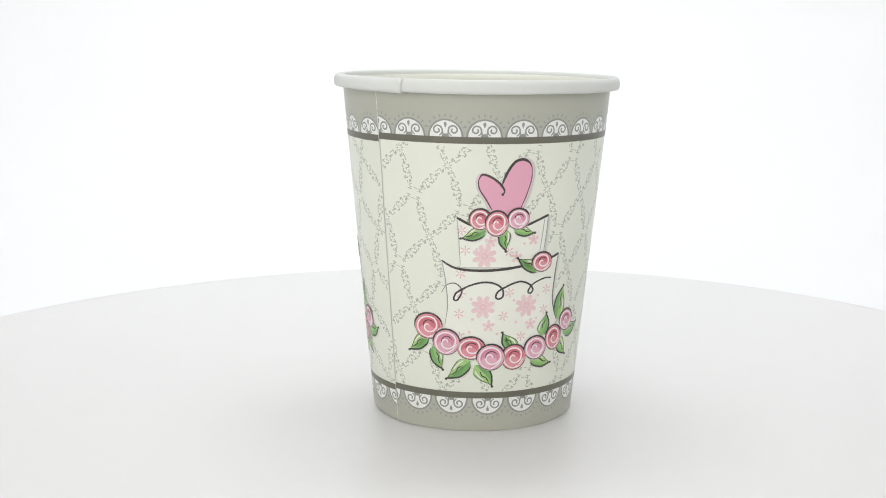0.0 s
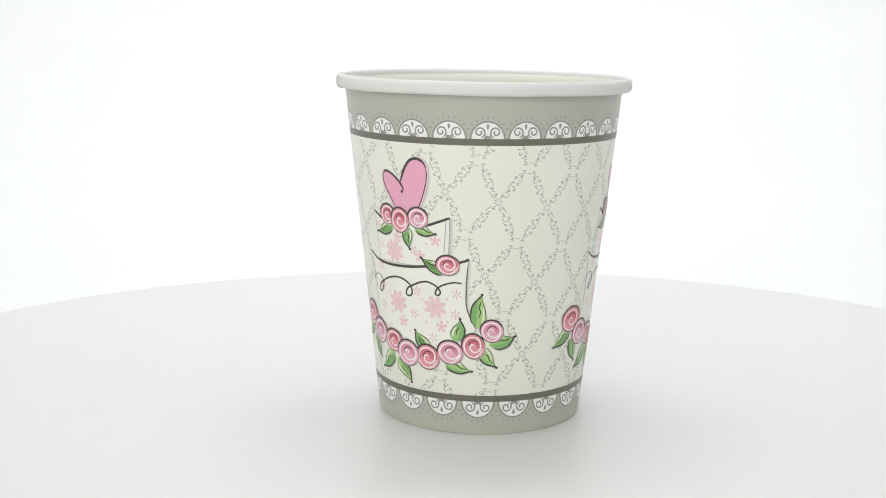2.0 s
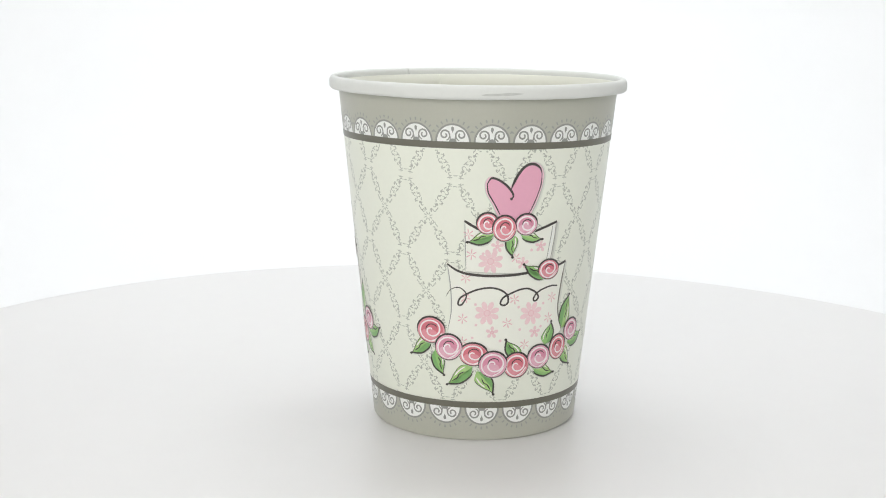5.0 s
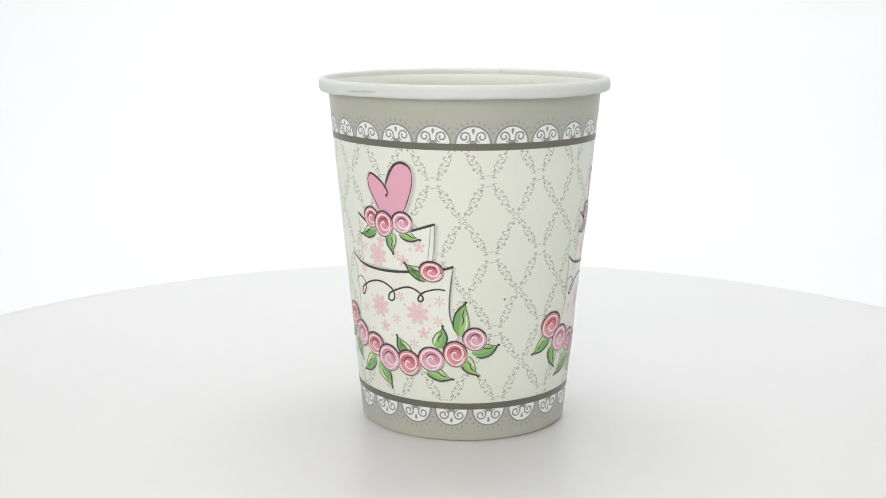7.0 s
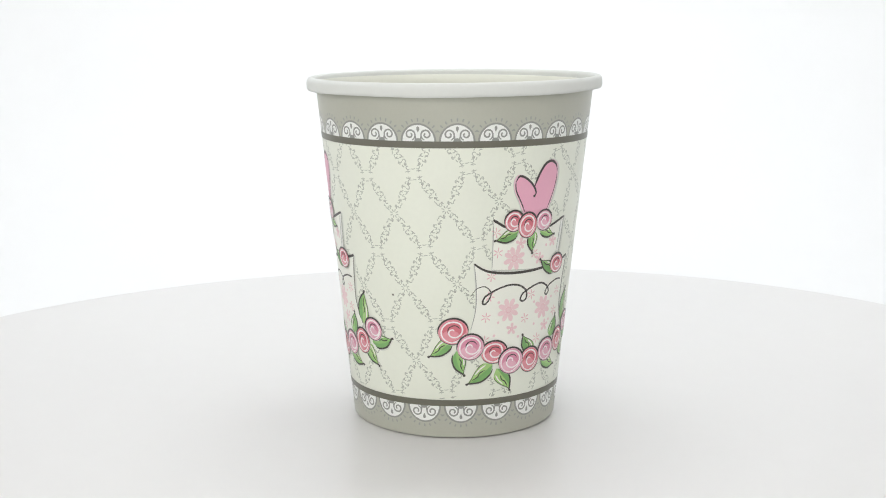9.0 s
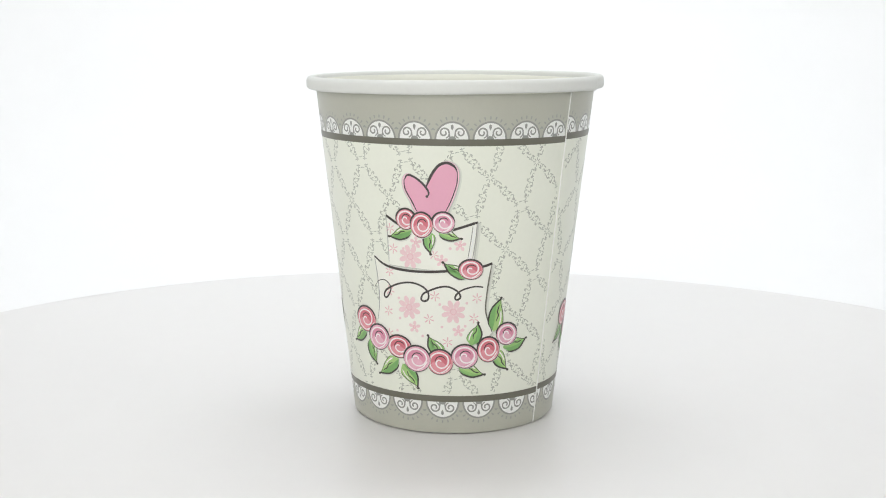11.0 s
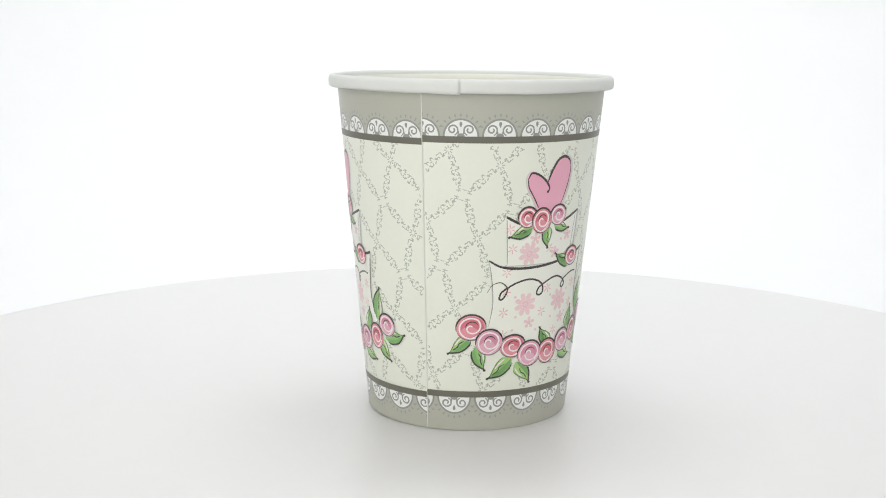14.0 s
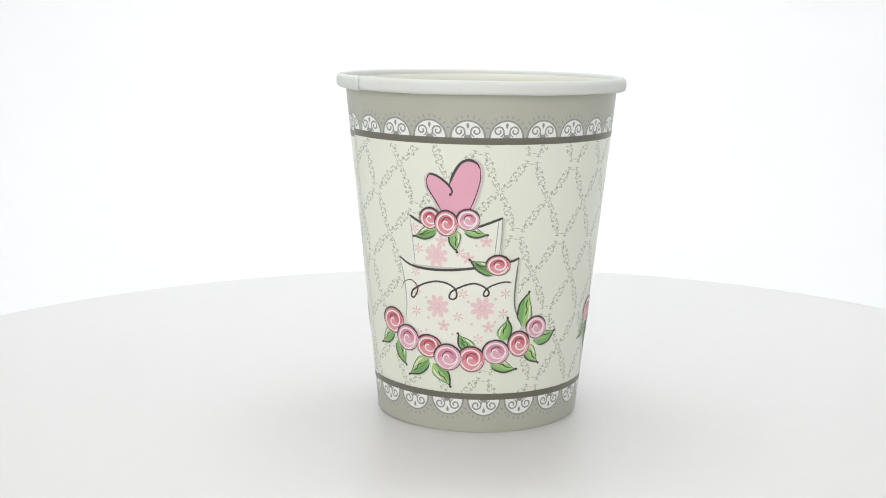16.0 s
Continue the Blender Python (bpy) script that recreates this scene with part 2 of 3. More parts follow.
class Print:
    """Collects flat printed shapes for one mesh that lies on the wall."""

    def __init__(self, phi0, turn=0.0, lift=0.0):
        self.phi0, self.bm, self.mats = phi0, bmesh.new(), []
        self.c, self.s, self.lift = math.cos(radians(turn)), math.sin(radians(turn)), lift

    def place(self, x, z, level):
        """On the wall, after the whole picture's own slight turn about its middle."""
        z -= 45.0
        x, z = self.c * x - self.s * z, self.s * x + self.c * z + 45.0 + self.lift
        return printed(self.phi0, x, z, level)

    def within(self, points):
        """Whether the piece lies on the paper, which ends at the seam."""
        for x, z in points:
            phi = self.phi0 + x * mm_to_deg(z)
            if not 0.02 < phi - seam_at(z) < 359.9:
                return False
        return True

    def slot(self, mat):
        if mat not in self.mats:
            self.mats.append(mat)
        return self.mats.index(mat)

    def fill(self, outline, mat, level):
        """A filled outline, cut into narrow columns so that it follows the curve of the wall."""
        flat = bmesh.new()
        verts = [flat.verts.new((p[0], p[1], 0.0)) for p in outline]
        flat.faces.new(verts)
        bmesh.ops.triangulate(flat, faces=flat.faces)
        lo, hi = min(p[0] for p in outline), max(p[0] for p in outline)
        x = math.floor(lo / 0.55) * 0.55 + 0.55
        while x < hi:
            bmesh.ops.bisect_plane(flat, geom=flat.verts[:] + flat.edges[:] + flat.faces[:], plane_co=(x, 0, 0), plane_no=(1, 0, 0))
            x += 0.55
        lo, hi = min(p[1] for p in outline), max(p[1] for p in outline)
        cuts = int((hi - lo) / 5.0)
        for k in range(cuts):
            bmesh.ops.bisect_plane(flat, geom=flat.verts[:] + flat.edges[:] + flat.faces[:], plane_co=(0, lo + (hi - lo) * (k + 1) / (cuts + 1), 0), plane_no=(0, 1, 0))
        bmesh.ops.triangulate(flat, faces=flat.faces)
        made = {v: self.bm.verts.new(self.place(v.co.x, v.co.y, level)) for v in flat.verts}
        index = self.slot(mat)
        for f in flat.faces:
            if not self.within([(v.co.x, v.co.y) for v in f.verts]):
                continue
            try:
                g = self.bm.faces.new([made[v] for v in f.verts])
            except ValueError:
                continue
            g.material_index, g.smooth = index, True
        flat.free()

    def stroke(self, points, width, mat, level, closed=False, step=0.35, taper=(0.35, 0.35), raw=False):
        """A pen stroke that swells towards its middle."""
        line = [Vector(p) for p in points] if raw else smooth_line(points, closed, step)
        width *= 1.06 if mat is BLACK else 1.0
        n, index, pairs = len(line), self.slot(mat), []
        for i, p in enumerate(line):
            d = (line[min(i + 1, n - 1)] - line[max(i - 1, 0)])
            d = d.normalized() if d.length > 1e-9 else Vector((1, 0))
            side = Vector((-d.y, d.x))
            t = i / (n - 1)
            w = width / 2 * (1.0 if closed else min(1.0, taper[0] + 5 * t * (1 - taper[0])) * min(1.0, taper[1] + 5 * (1 - t) * (1 - taper[1])))
            a, b = p + side * w, p - side * w
            pairs.append((self.bm.verts.new(self.place(a.x, a.y, level)), self.bm.verts.new(self.place(b.x, b.y, level)), p))
        if closed:
            pairs.append(pairs[0])
        for (a, b, p), (c, d, q) in zip(pairs, pairs[1:]):
            if not self.within([p, q]):
                continue
            g = self.bm.faces.new((a, b, d, c))
            g.material_index, g.smooth = index, True

    def done(self, name, parent, label=""):
        bmesh.ops.delete(self.bm, geom=[v for v in self.bm.verts if not v.link_faces], context="VERTS")
        for f in self.bm.faces:
            f.normal_update()
            c = f.calc_center_median()
            if f.normal.x * c.x + f.normal.y * c.y < 0:
                f.normal_flip()
        return follow_wall(part(name, self.bm, self.mats, parent, label))


def ellipse(cx, cz, rx, rz, lean=0.0, n=28, a0=0.0, a1=360.0):
    c, s = math.cos(radians(lean)), math.sin(radians(lean))
    out = []
    for k in range(n):
        a = radians(a0 + (a1 - a0) * k / (n if a1 - a0 >= 360 else n - 1))
        x, z = rx * math.cos(a), rz * math.sin(a)
        out.append((cx + x * c - z * s, cz + x * s + z * c))
    return out


def spiral(cx, cz, rx, rz, start, turns, inner=0.12, n=40, hand=1):
    out = []
    for k in range(n):
        t = k / (n - 1)
        a = radians(start) + hand * 2 * math.pi * turns * t
        f = 1 + (inner - 1) * t
        out.append((cx + rx * f * math.cos(a), cz + rz * f * math.sin(a)))
    return out


# -- the garland's roses and leaves --


def rose(cake, where, x, z, rx, rz, coral, level, hand=1, start=200.0):
    deep, light = (CORAL, CORAL_LIGHT) if coral else (PINK, PINK_LIGHT)
    p = Print(*where)
    # drop shadow drawn into the print, down to the right
    p.fill(ellipse(x + 0.1, z - 0.16, rx * 1.06, rz * 1.06), PRINT_SHADOW, level)
    p.fill(ellipse(x, z, rx * 1.02, rz * 1.02), light, level + 1)
    p.fill(ellipse(x + 0.03 * rx, z + 0.06 * rz, rx * 0.86, rz * 0.84), deep, level + 2)
    p.fill(ellipse(x - 0.1 * rx, z - 0.34 * rz, rx * 0.6, rz * 0.42), light, level + 3)
    # the swirl: a white outer turn, then a tighter one that ends in the middle
    swirl = []
    for k in range(72):
        q = k / 71
        f = 0.92 - 0.16 * q / 0.45 if q < 0.45 else 0.76 - 0.68 * ((q - 0.45) / 0.55) ** 0.8
        a = radians(start + 105) + hand * 2 * math.pi * 1.85 * q
        swirl.append((x + 0.02 * rx + rx * f * math.cos(a), z - 0.02 * rz + rz * f * math.sin(a)))
    p.stroke(swirl, 0.60, light, level + 4, taper=(0.1, 0.6), raw=True)
    p.stroke(swirl, 0.38, PETAL, level + 5, taper=(0.1, 0.6), raw=True)
    p.stroke(ellipse(x + 0.06 * rx, z + 0.03 * rz, rx * 0.43, rz * 0.45, n=18, a0=20, a1=200), 0.26, BLACK, level + 6, taper=(0.1, 0.1))
    p.stroke(smooth_line([(x + rx * 0.86, z - rz * 0.1), (x + rx * 0.5, z - rz * 0.62), (x - rx * 0.05, z - rz * 0.95)]), 0.3, PETAL, level + 6, taper=(0.2, 0.2), raw=True)
    p.stroke(ellipse(x, z, rx * 1.05, rz * 1.05, n=26, a0=0, a1=200), 0.45, BLACK, level + 7, taper=(0.15, 0.15))
    p.stroke(ellipse(x, z, rx * 1.03, rz * 1.03, n=20, a0=205, a1=355), 0.17, BLACK, level + 7, taper=(0.3, 0.3))
    p.done("rose", cake, "printed coral rose with white swirl" if coral else "printed pink rose with white swirl")


def leaf(cake, where, base, tip, width, level, light=True, flip=1):
    b, t = Vector(base), Vector(tip)
    d = t - b
    side = Vector((-d.y, d.x)).normalized() * width * flip
    one = [b, b + d * 0.25 + side * 0.95, b + d * 0.62 + side * 0.62, b + d * 0.86 + side * 0.12, t]
    two = [t, b + d * 0.86 - side * 0.42, b + d * 0.62 - side * 0.92, b + d * 0.28 - side * 0.92, b]
    rim_a, rim_b = smooth_line(one), smooth_line(two)
    p = Print(*where)
    whole = rim_a[:-1] + rim_b[:-1]
    # the leaf's printed drop shadow, faint and wide, then narrow
    p.fill([q + Vector((0.32, -0.5)) for q in whole], PRINT_SHADOW_SOFT, level - 0.5)
    p.fill([q + Vector((0.14, -0.26)) for q in whole], PRINT_SHADOW, level)
    p.fill(whole, LEAF_LIGHT if light else LEAF_MID, level + 1)
    # shaded half along the heavier outline
    inner = smooth_line([b + d * 0.05 - side * 0.1, b + d * 0.35 - side * 0.32, b + d * 0.7 - side * 0.3, t])
    p.fill(inner[:-1] + rim_b[:-1], LEAF_MID if light else LEAF, level + 2)
    edge = smooth_line([b + d * 0.1 - side * 0.35, b + d * 0.38 - side * 0.68, b + d * 0.68 - side * 0.6, t])
    p.fill(edge[:-1] + rim_b[:-1], LEAF, level + 2.5)
    p.stroke([b + d * 0.1 - side * 0.55, b + d * 0.28 - side * 0.92, b + d * 0.62 - side * 0.92, b + d * 0.86 - side * 0.42, t, t + d.normalized() * 0.5 + side.normalized() * 0.1], 0.42, BLACK, level + 3, taper=(0.2, 0.9))
    p.stroke([b + d * 0.2 + side * 0.8, b + d * 0.34 + side * 0.92, b + d * 0.62 + side * 0.62, b + d * 0.86 + side * 0.12, t], 0.17, BLACK, level + 3, taper=(0.1, 0.8))
    p.stroke([b + d * 0.18 + side * 0.52, b + d * 0.42 + side * 0.56, b + d * 0.66 + side * 0.34], 0.34, PETAL, level + 3, taper=(0.1, 0.1))
    p.stroke([b + d * 0.3 + side * 0.02, b + d * 0.5 + side * 0.16, b + d * 0.62 - side * 0.06, b + d * 0.84], 0.28, BLACK, level + 4, taper=(0.1, 0.2))
    p.fill(ellipse(t.x + d.normalized().x * 0.3, t.y + d.normalized().y * 0.3, 0.38, 0.34, n=10), BLACK, level + 4)
    p.done("leaf", cake)


def blossom(p, x, z, r, petals, mat, level, turn=0.0):
    for k in range(petals):
        a = 90 + turn + 360 * k / petals
        c, s = math.cos(radians(a)), math.sin(radians(a))
        p.fill(ellipse(x + r * 0.66 * c, z + r * 0.66 * s, r * 0.38, r * (0.225 if petals > 6 else 0.28), a, n=12), mat, level + 0.2 * k)
    p.fill(ellipse(x, z, r * 0.34, r * 0.34, n=14), mat, level + 2)
    p.stroke(ellipse(x, z, r * 0.24, r * 0.24, n=16), 0.16, BLOSSOM_DEEP, level + 2.5, closed=True)


def star(p, x, z, r, level, turn=0.0):
    for k in range(6):
        a = radians(90 + turn + 60 * k)
        p.stroke([(x + 0.15 * r * math.cos(a), z + 0.15 * r * math.sin(a)), (x + r * math.cos(a), z + r * math.sin(a))], 0.29, BLOSSOM_DEEP, level, taper=(0.4, 0.9), step=0.5)


def offset(outline, grow, dx=0.0, dz=0.0):
    cx = sum(p[0] for p in outline) / len(outline)
    cz = sum(p[1] for p in outline) / len(outline)
    out = []
    for p in outline:
        v = Vector((p[0] - cx, p[1] - cz))
        v = v + v.normalized() * grow if v.length else v
        out.append((cx + v.x + dx, cz + v.y + dz))
    return out


def build_cake(art, phi0, turn, lift):
    """One printed cake: two tiers, a heart, roses, leaves and a scrolled line of icing."""
    # tiers
    p = Print(phi0, turn, lift)
    top_rim = smooth_line([(-11.1, 57.7), (-8.2, 56.2), (0.0, 55.2), (7.9, 56.2), (13.2, 58.2)])
    upper = top_rim + [Vector((12.9, 54.0)), Vector((12.2, 45.0)), Vector((-10.0, 45.0)), Vector((-10.6, 52.0))]
    low_rim = smooth_line([(-14.8, 46.3), (-11.4, 44.7), (-6.0, 44.1), (1.0, 44.4), (8.0, 45.4), (15.0, 46.7), (17.4, 47.6)])
    lower = low_rim + smooth_line([(17.4, 47.6), (16.4, 40.0), (16.3, 34.5), (18.2, 29.0)])[1:] + [Vector((14.0, 24.0)), Vector((0.0, 20.5)), Vector((-10.0, 23.0))]
    lower += smooth_line([(-13.6, 28.0), (-13.0, 34.5), (-13.6, 40.5), (-14.8, 46.3)])[:-1]
    # printed drop shadows behind both tiers
    p.fill(offset(upper, 0.65, 0.35, -0.2), PRINT_SHADOW_SOFT, 1.6)
    p.fill(offset(lower, 0.6, 0.3, -0.3), PRINT_SHADOW_SOFT, 1.6)
    p.fill(offset(upper, 0.22, 0.22, -0.1), PRINT_SHADOW, 2)
    p.fill(offset(lower, 0.25, 0.15, -0.2), PRINT_SHADOW, 2)
    p.fill(upper, TIER, 3)
    p.fill(lower, TIER, 3)
    p.stroke([(13.05, 58.0), (12.85, 54.0), (12.15, 48.0)], 0.2, GREY_DEEP, 9, taper=(0.7, 0.5))
    p.stroke([(12.0, 57.2), (11.7, 54.0), (11.0, 48.5)], 0.2, GREY_DEEP, 9, taper=(0.6, 0.4))
    p.stroke([(12.45, 57.4), (12.2, 54.0), (11.5, 48.5)], 0.5, WHITE, 9, taper=(0.6, 0.4))
    p.stroke([(-11.1, 57.4), (-10.6, 52.0), (-10.0, 45.4)], 0.16, GREY_DEEP, 9)
    p.stroke([(-14.7, 46.0), (-13.6, 40.5), (-13.0, 34.5), (-13.6, 29.0)], 0.20, GREY_DEEP, 9)
    p.stroke([(17.3, 47.2), (16.4, 40.0), (16.3, 34.5), (18.2, 29.2)], 0.36, LINE, 9, taper=(0.3, 0.6))
    p.stroke([(-11.3, 57.9), (-8.2, 56.3), (-6.0, 55.6)], 0.62, BLACK, 10, taper=(0.7, 1.0))
    p.stroke([(6.0, 55.6), (7.9, 56.2), (13.2, 58.2)], 0.62, BLACK, 10, taper=(1.0, 0.8))
    p.stroke([(-14.9, 46.5), (-11.4, 44.7), (-6.0, 44.1), (1.0, 44.4), (8.0, 45.4), (15.0, 46.7), (17.5, 47.6)], 0.66, BLACK, 10, taper=(0.6, 0.9))
    scroll = [(-14.7, 37.9), (-13.5, 39.9), (-11.4, 40.6), (-9.7, 39.4), (-9.5, 38.0), (-10.5, 36.1), (-11.4, 36.2), (-11.0, 37.8), (-9.3, 39.1), (-6.9, 40.3), (-3.9, 41.0),
              (-1.1, 40.6), (0.9, 39.2), (1.2, 37.3), (0.3, 36.5), (-0.7, 36.9), (-0.2, 38.4), (1.5, 39.5), (4.0, 40.6), (6.2, 40.9), (8.4, 40.0), (9.5, 38.6), (8.9, 37.6),
              (8.1, 37.9), (8.6, 39.2), (10.2, 40.4), (13.1, 41.3), (15.3, 41.2)]
    p.stroke(scroll, 0.46, BLACK, 10, taper=(0.2, 0.8), step=0.25)
    p.done("tier_body", art, "pale blush two-tier cake with dark pen lines")
    # scattered blossoms
    p = Print(phi0, turn, lift)
    for x, z in ((-4.0, 47.9), (-3.9, 34.3), (7.8, 34.3)):
        blossom(p, x, z, 3.1, 8, BLOSSOM, 5, 22.5)
    for x, z in ((-2.6, 51.8), (8.9, 52.0), (-2.3, 29.2), (9.3, 29.2), (4.3, 47.6)):
        blossom(p, x, z, 1.6, 5, BLOSSOM, 5)
    for x, z, spin in ((-10.0, 54.6, 10), (-8.9, 49.4, 0), (2.3, 49.0, 20), (-10.0, 32.4, 0), (1.5, 31.8, 15), (13.2, 32.8, 0), (-9.6, 26.3, 5), (13.8, 38.2, 0), (-9.7, 38.0, 20), (2.9, 38.1, 10), (6.6, 26.0, 0), (-9.9, 43.2, 0)):
        star(p, x, z, 1.35, 5, spin)
    for x, z in ((-6.5, 31.0), (4.2, 36.0), (5.0, 30.0), (11.2, 36.8), (-7.0, 36.4), (11.0, 30.6), (-6.0, 49.8), (6.4, 51.0), (-7.2, 27.5), (0.0, 27.0)):
        p.fill(ellipse(x, z, 0.38, 0.38, n=10), BLOSSOM, 5)
    p.done("blossom_pattern", art, "scattered pale pink blossoms and stars")
    # heart
    p = Print(phi0, turn, lift)
    outline = smooth_line([(-0.4, 66.3), (0.9, 69.5), (2.7, 72.1), (4.8, 72.9), (6.7, 72.1), (7.6, 70.3), (7.5, 68.0), (6.7, 64.9), (5.6, 62.0), (4.4, 59.6), (0.8, 57.4), (-2.5, 59.7),
                           (-4.2, 62.7), (-5.9, 65.4), (-6.3, 67.8), (-5.3, 69.1), (-3.5, 68.8), (-1.6, 67.5)], closed=True)
    # printed drop shadow behind the heart
    p.fill(offset(outline, 0.95, 0.25, -0.2), PRINT_SHADOW_SOFT, 1.6)
    p.fill(offset(outline, 0.65, 0.12, -0.1), PRINT_SHADOW, 2)
    p.fill(offset(outline, 0.45), HEART_LIGHT, 4)
    p.fill(outline, HEART, 11)
    p.stroke([(-6.2, 67.6), (-5.4, 69.0), (-3.6, 68.7), (-1.4, 67.3), (0.1, 65.6), (0.4, 64.6), (-0.1, 63.9)], 0.55, BLACK, 12, taper=(0.3, 0.6))
    p.fill(ellipse(-0.05, 64.0, 0.36, 0.36, n=12), BLACK, 13)
    p.stroke([(-0.3, 66.4), (0.9, 69.5), (2.7, 72.1), (4.8, 72.9), (6.7, 72.1), (7.5, 70.6)], 0.66, BLACK, 12, taper=(0.3, 0.3))
    p.stroke([(7.5, 70.8), (7.5, 68.0), (6.7, 64.9), (5.6, 62.0), (4.6, 60.0)], 0.26, BLACK, 12, taper=(0.5, 0.5))
    p.stroke([(-6.3, 67.8), (-5.9, 65.4), (-4.2, 62.7), (-2.6, 60.0)], 0.32, BLACK, 12, taper=(0.5, 0.5))
    p.done("heart", art, "tilted pink heart with dark pen outline")
    # leaves, then the roses over them
    for k, (bx, bz, tx, tz, w, lt, fl) in enumerate((
            (-3.7, 55.0, -9.9, 52.6, 1.35, True, -1), (0.7, 55.2, 1.4, 49.4, 1.3, False, 1), (3.0, 55.2, 8.9, 53.8, 1.15, True, 1), (11.4, 43.6, 4.9, 47.1, 1.35, False, -1),
            (-18.0, 26.2, -23.3, 21.4, 1.5, True, -1), (-16.6, 23.4, -13.9, 17.0, 1.5, False, 1), (-6.6, 19.9, -12.6, 14.5, 1.6, True, -1), (-5.4, 18.6, -0.9, 12.7, 1.6, True, -1),
            (5.3, 22.2, 1.6, 27.1, 1.5, False, -1), (9.4, 19.8, 16.4, 17.6, 1.5, True, 1), (12.8, 25.4, 14.3, 31.4, 1.5, False, 1), (18.8, 24.2, 22.9, 18.9, 1.5, True, 1),
            (18.5, 29.3, 20.3, 38.1, 1.7, True, -1), (21.5, 24.8, 28.3, 27.0, 1.6, False, 1))):
        leaf(art, (phi0, turn, lift), (bx, bz), (tx, tz), w * 1.28, 14 + 5 * (k % 2), lt, fl)
    for k, (x, z, rx, rz, coral, start, hand) in enumerate((
            (-5.5, 57.6, 2.6, 2.6, True, 215, -1), (4.4, 57.6, 2.8, 2.6, False, 200, -1), (-1.2, 56.5, 2.85, 3.15, True, 230, -1), (11.9, 45.8, 3.0, 2.5, True, 250, -1),
            (-18.1, 28.5, 3.7, 3.35, True, 250, -1), (-6.6, 23.1, 3.5, 2.95, True, 250, -1), (4.8, 20.4, 3.3, 3.3, True, 240, -1), (17.4, 24.4, 2.9, 3.3, True, 240, -1),
            (-13.1, 24.5, 3.35, 3.35, False, 210, -1), (-1.4, 20.6, 3.5, 3.4, False, 200, -1), (11.2, 22.4, 3.3, 3.1, False, 200, -1), (22.4, 28.6, 2.9, 2.9, False, 200, -1))):
        rose(art, (phi0, turn, lift), x, z, rx, rz, coral, 26 + (0 if 4 <= k < 8 else 9 if k != 2 else 18), hand, start)


# -- lace scallops --


def scallop(cup, phi0, z0, way, level=3):
    """A half-round lace motif with two curls, a drop and short rays. way: 1 up, -1 down."""
    p = Print(phi0)
    rx, rz = 4.0, 4.05 if way > 0 else 4.3

    def at(points):
        return [(x, z0 + way * z) for x, z in points]

    p.fill(at(ellipse(0, 0, rx + 0.5, rz + 0.45, n=26, a0=0, a1=180)), GREY_DEEP, level)
    p.fill(at(ellipse(0, 0, rx, rz, n=26, a0=0, a1=180)), WHITE, level + 1)
    for h in (-1, 1):
        curl = [(h * x, z) for x, z in spiral(2.05, 1.65, 1.45, 1.45, 250, 1.35, 0.25, n=26, hand=-1)]
        p.stroke(at([(h * 0.55, 0.1), (h * 0.7, 1.2)] + [(h * 1.0, 2.6)]), 0.34, GREY_DEEP, level + 2, taper=(0.9, 0.3))
        p.stroke(at(curl), 0.42, GREY_DEEP, level + 3, taper=(0.7, 0.9), raw=True)
    p.fill(at(ellipse(0, 0, 1.0, 0.8, n=14, a0=0, a1=180)), GREY_DEEP, level + 4)
    p.fill(at([(0, 2.15), (0.34, 2.9), (0.36, 3.45), (0.0, 3.75), (-0.36, 3.45), (-0.34, 2.9)]), GREY_DEEP, level + 4)
    for k in range(9):
        a = radians(90 + (k - 4) * 15.5)
        c, s = math.cos(a), math.sin(a)
        p.stroke(at([((rx + 0.85) * c, (rz + 0.8) * s), ((rx + 1.75) * c, (rz + 1.65) * s)]), 0.42, RAY, level + 1, taper=(0.35, 0.9), step=0.6)
    p.done("lace_scallop", cup)


# -- the trellis of sprigs, regular on the flat paper --
TURN_SIN = (R_TOP - R_FOOT) / math.hypot(HIGH, R_TOP - R_FOOT)
TURN_COS = math.sqrt(1 - TURN_SIN ** 2)
RHO_FOOT = R_FOOT / TURN_SIN
PAPER_MIDDLE = 46.0


def from_paper(x, y):
    """Angle and height on the cup of a point on the flat paper."""
    rho = math.hypot(x, y + RHO_FOOT)
    beta = math.atan2(x, y + RHO_FOOT)
    return PAPER_MIDDLE + math.degrees(beta / TURN_SIN), (rho - RHO_FOOT) * TURN_COS


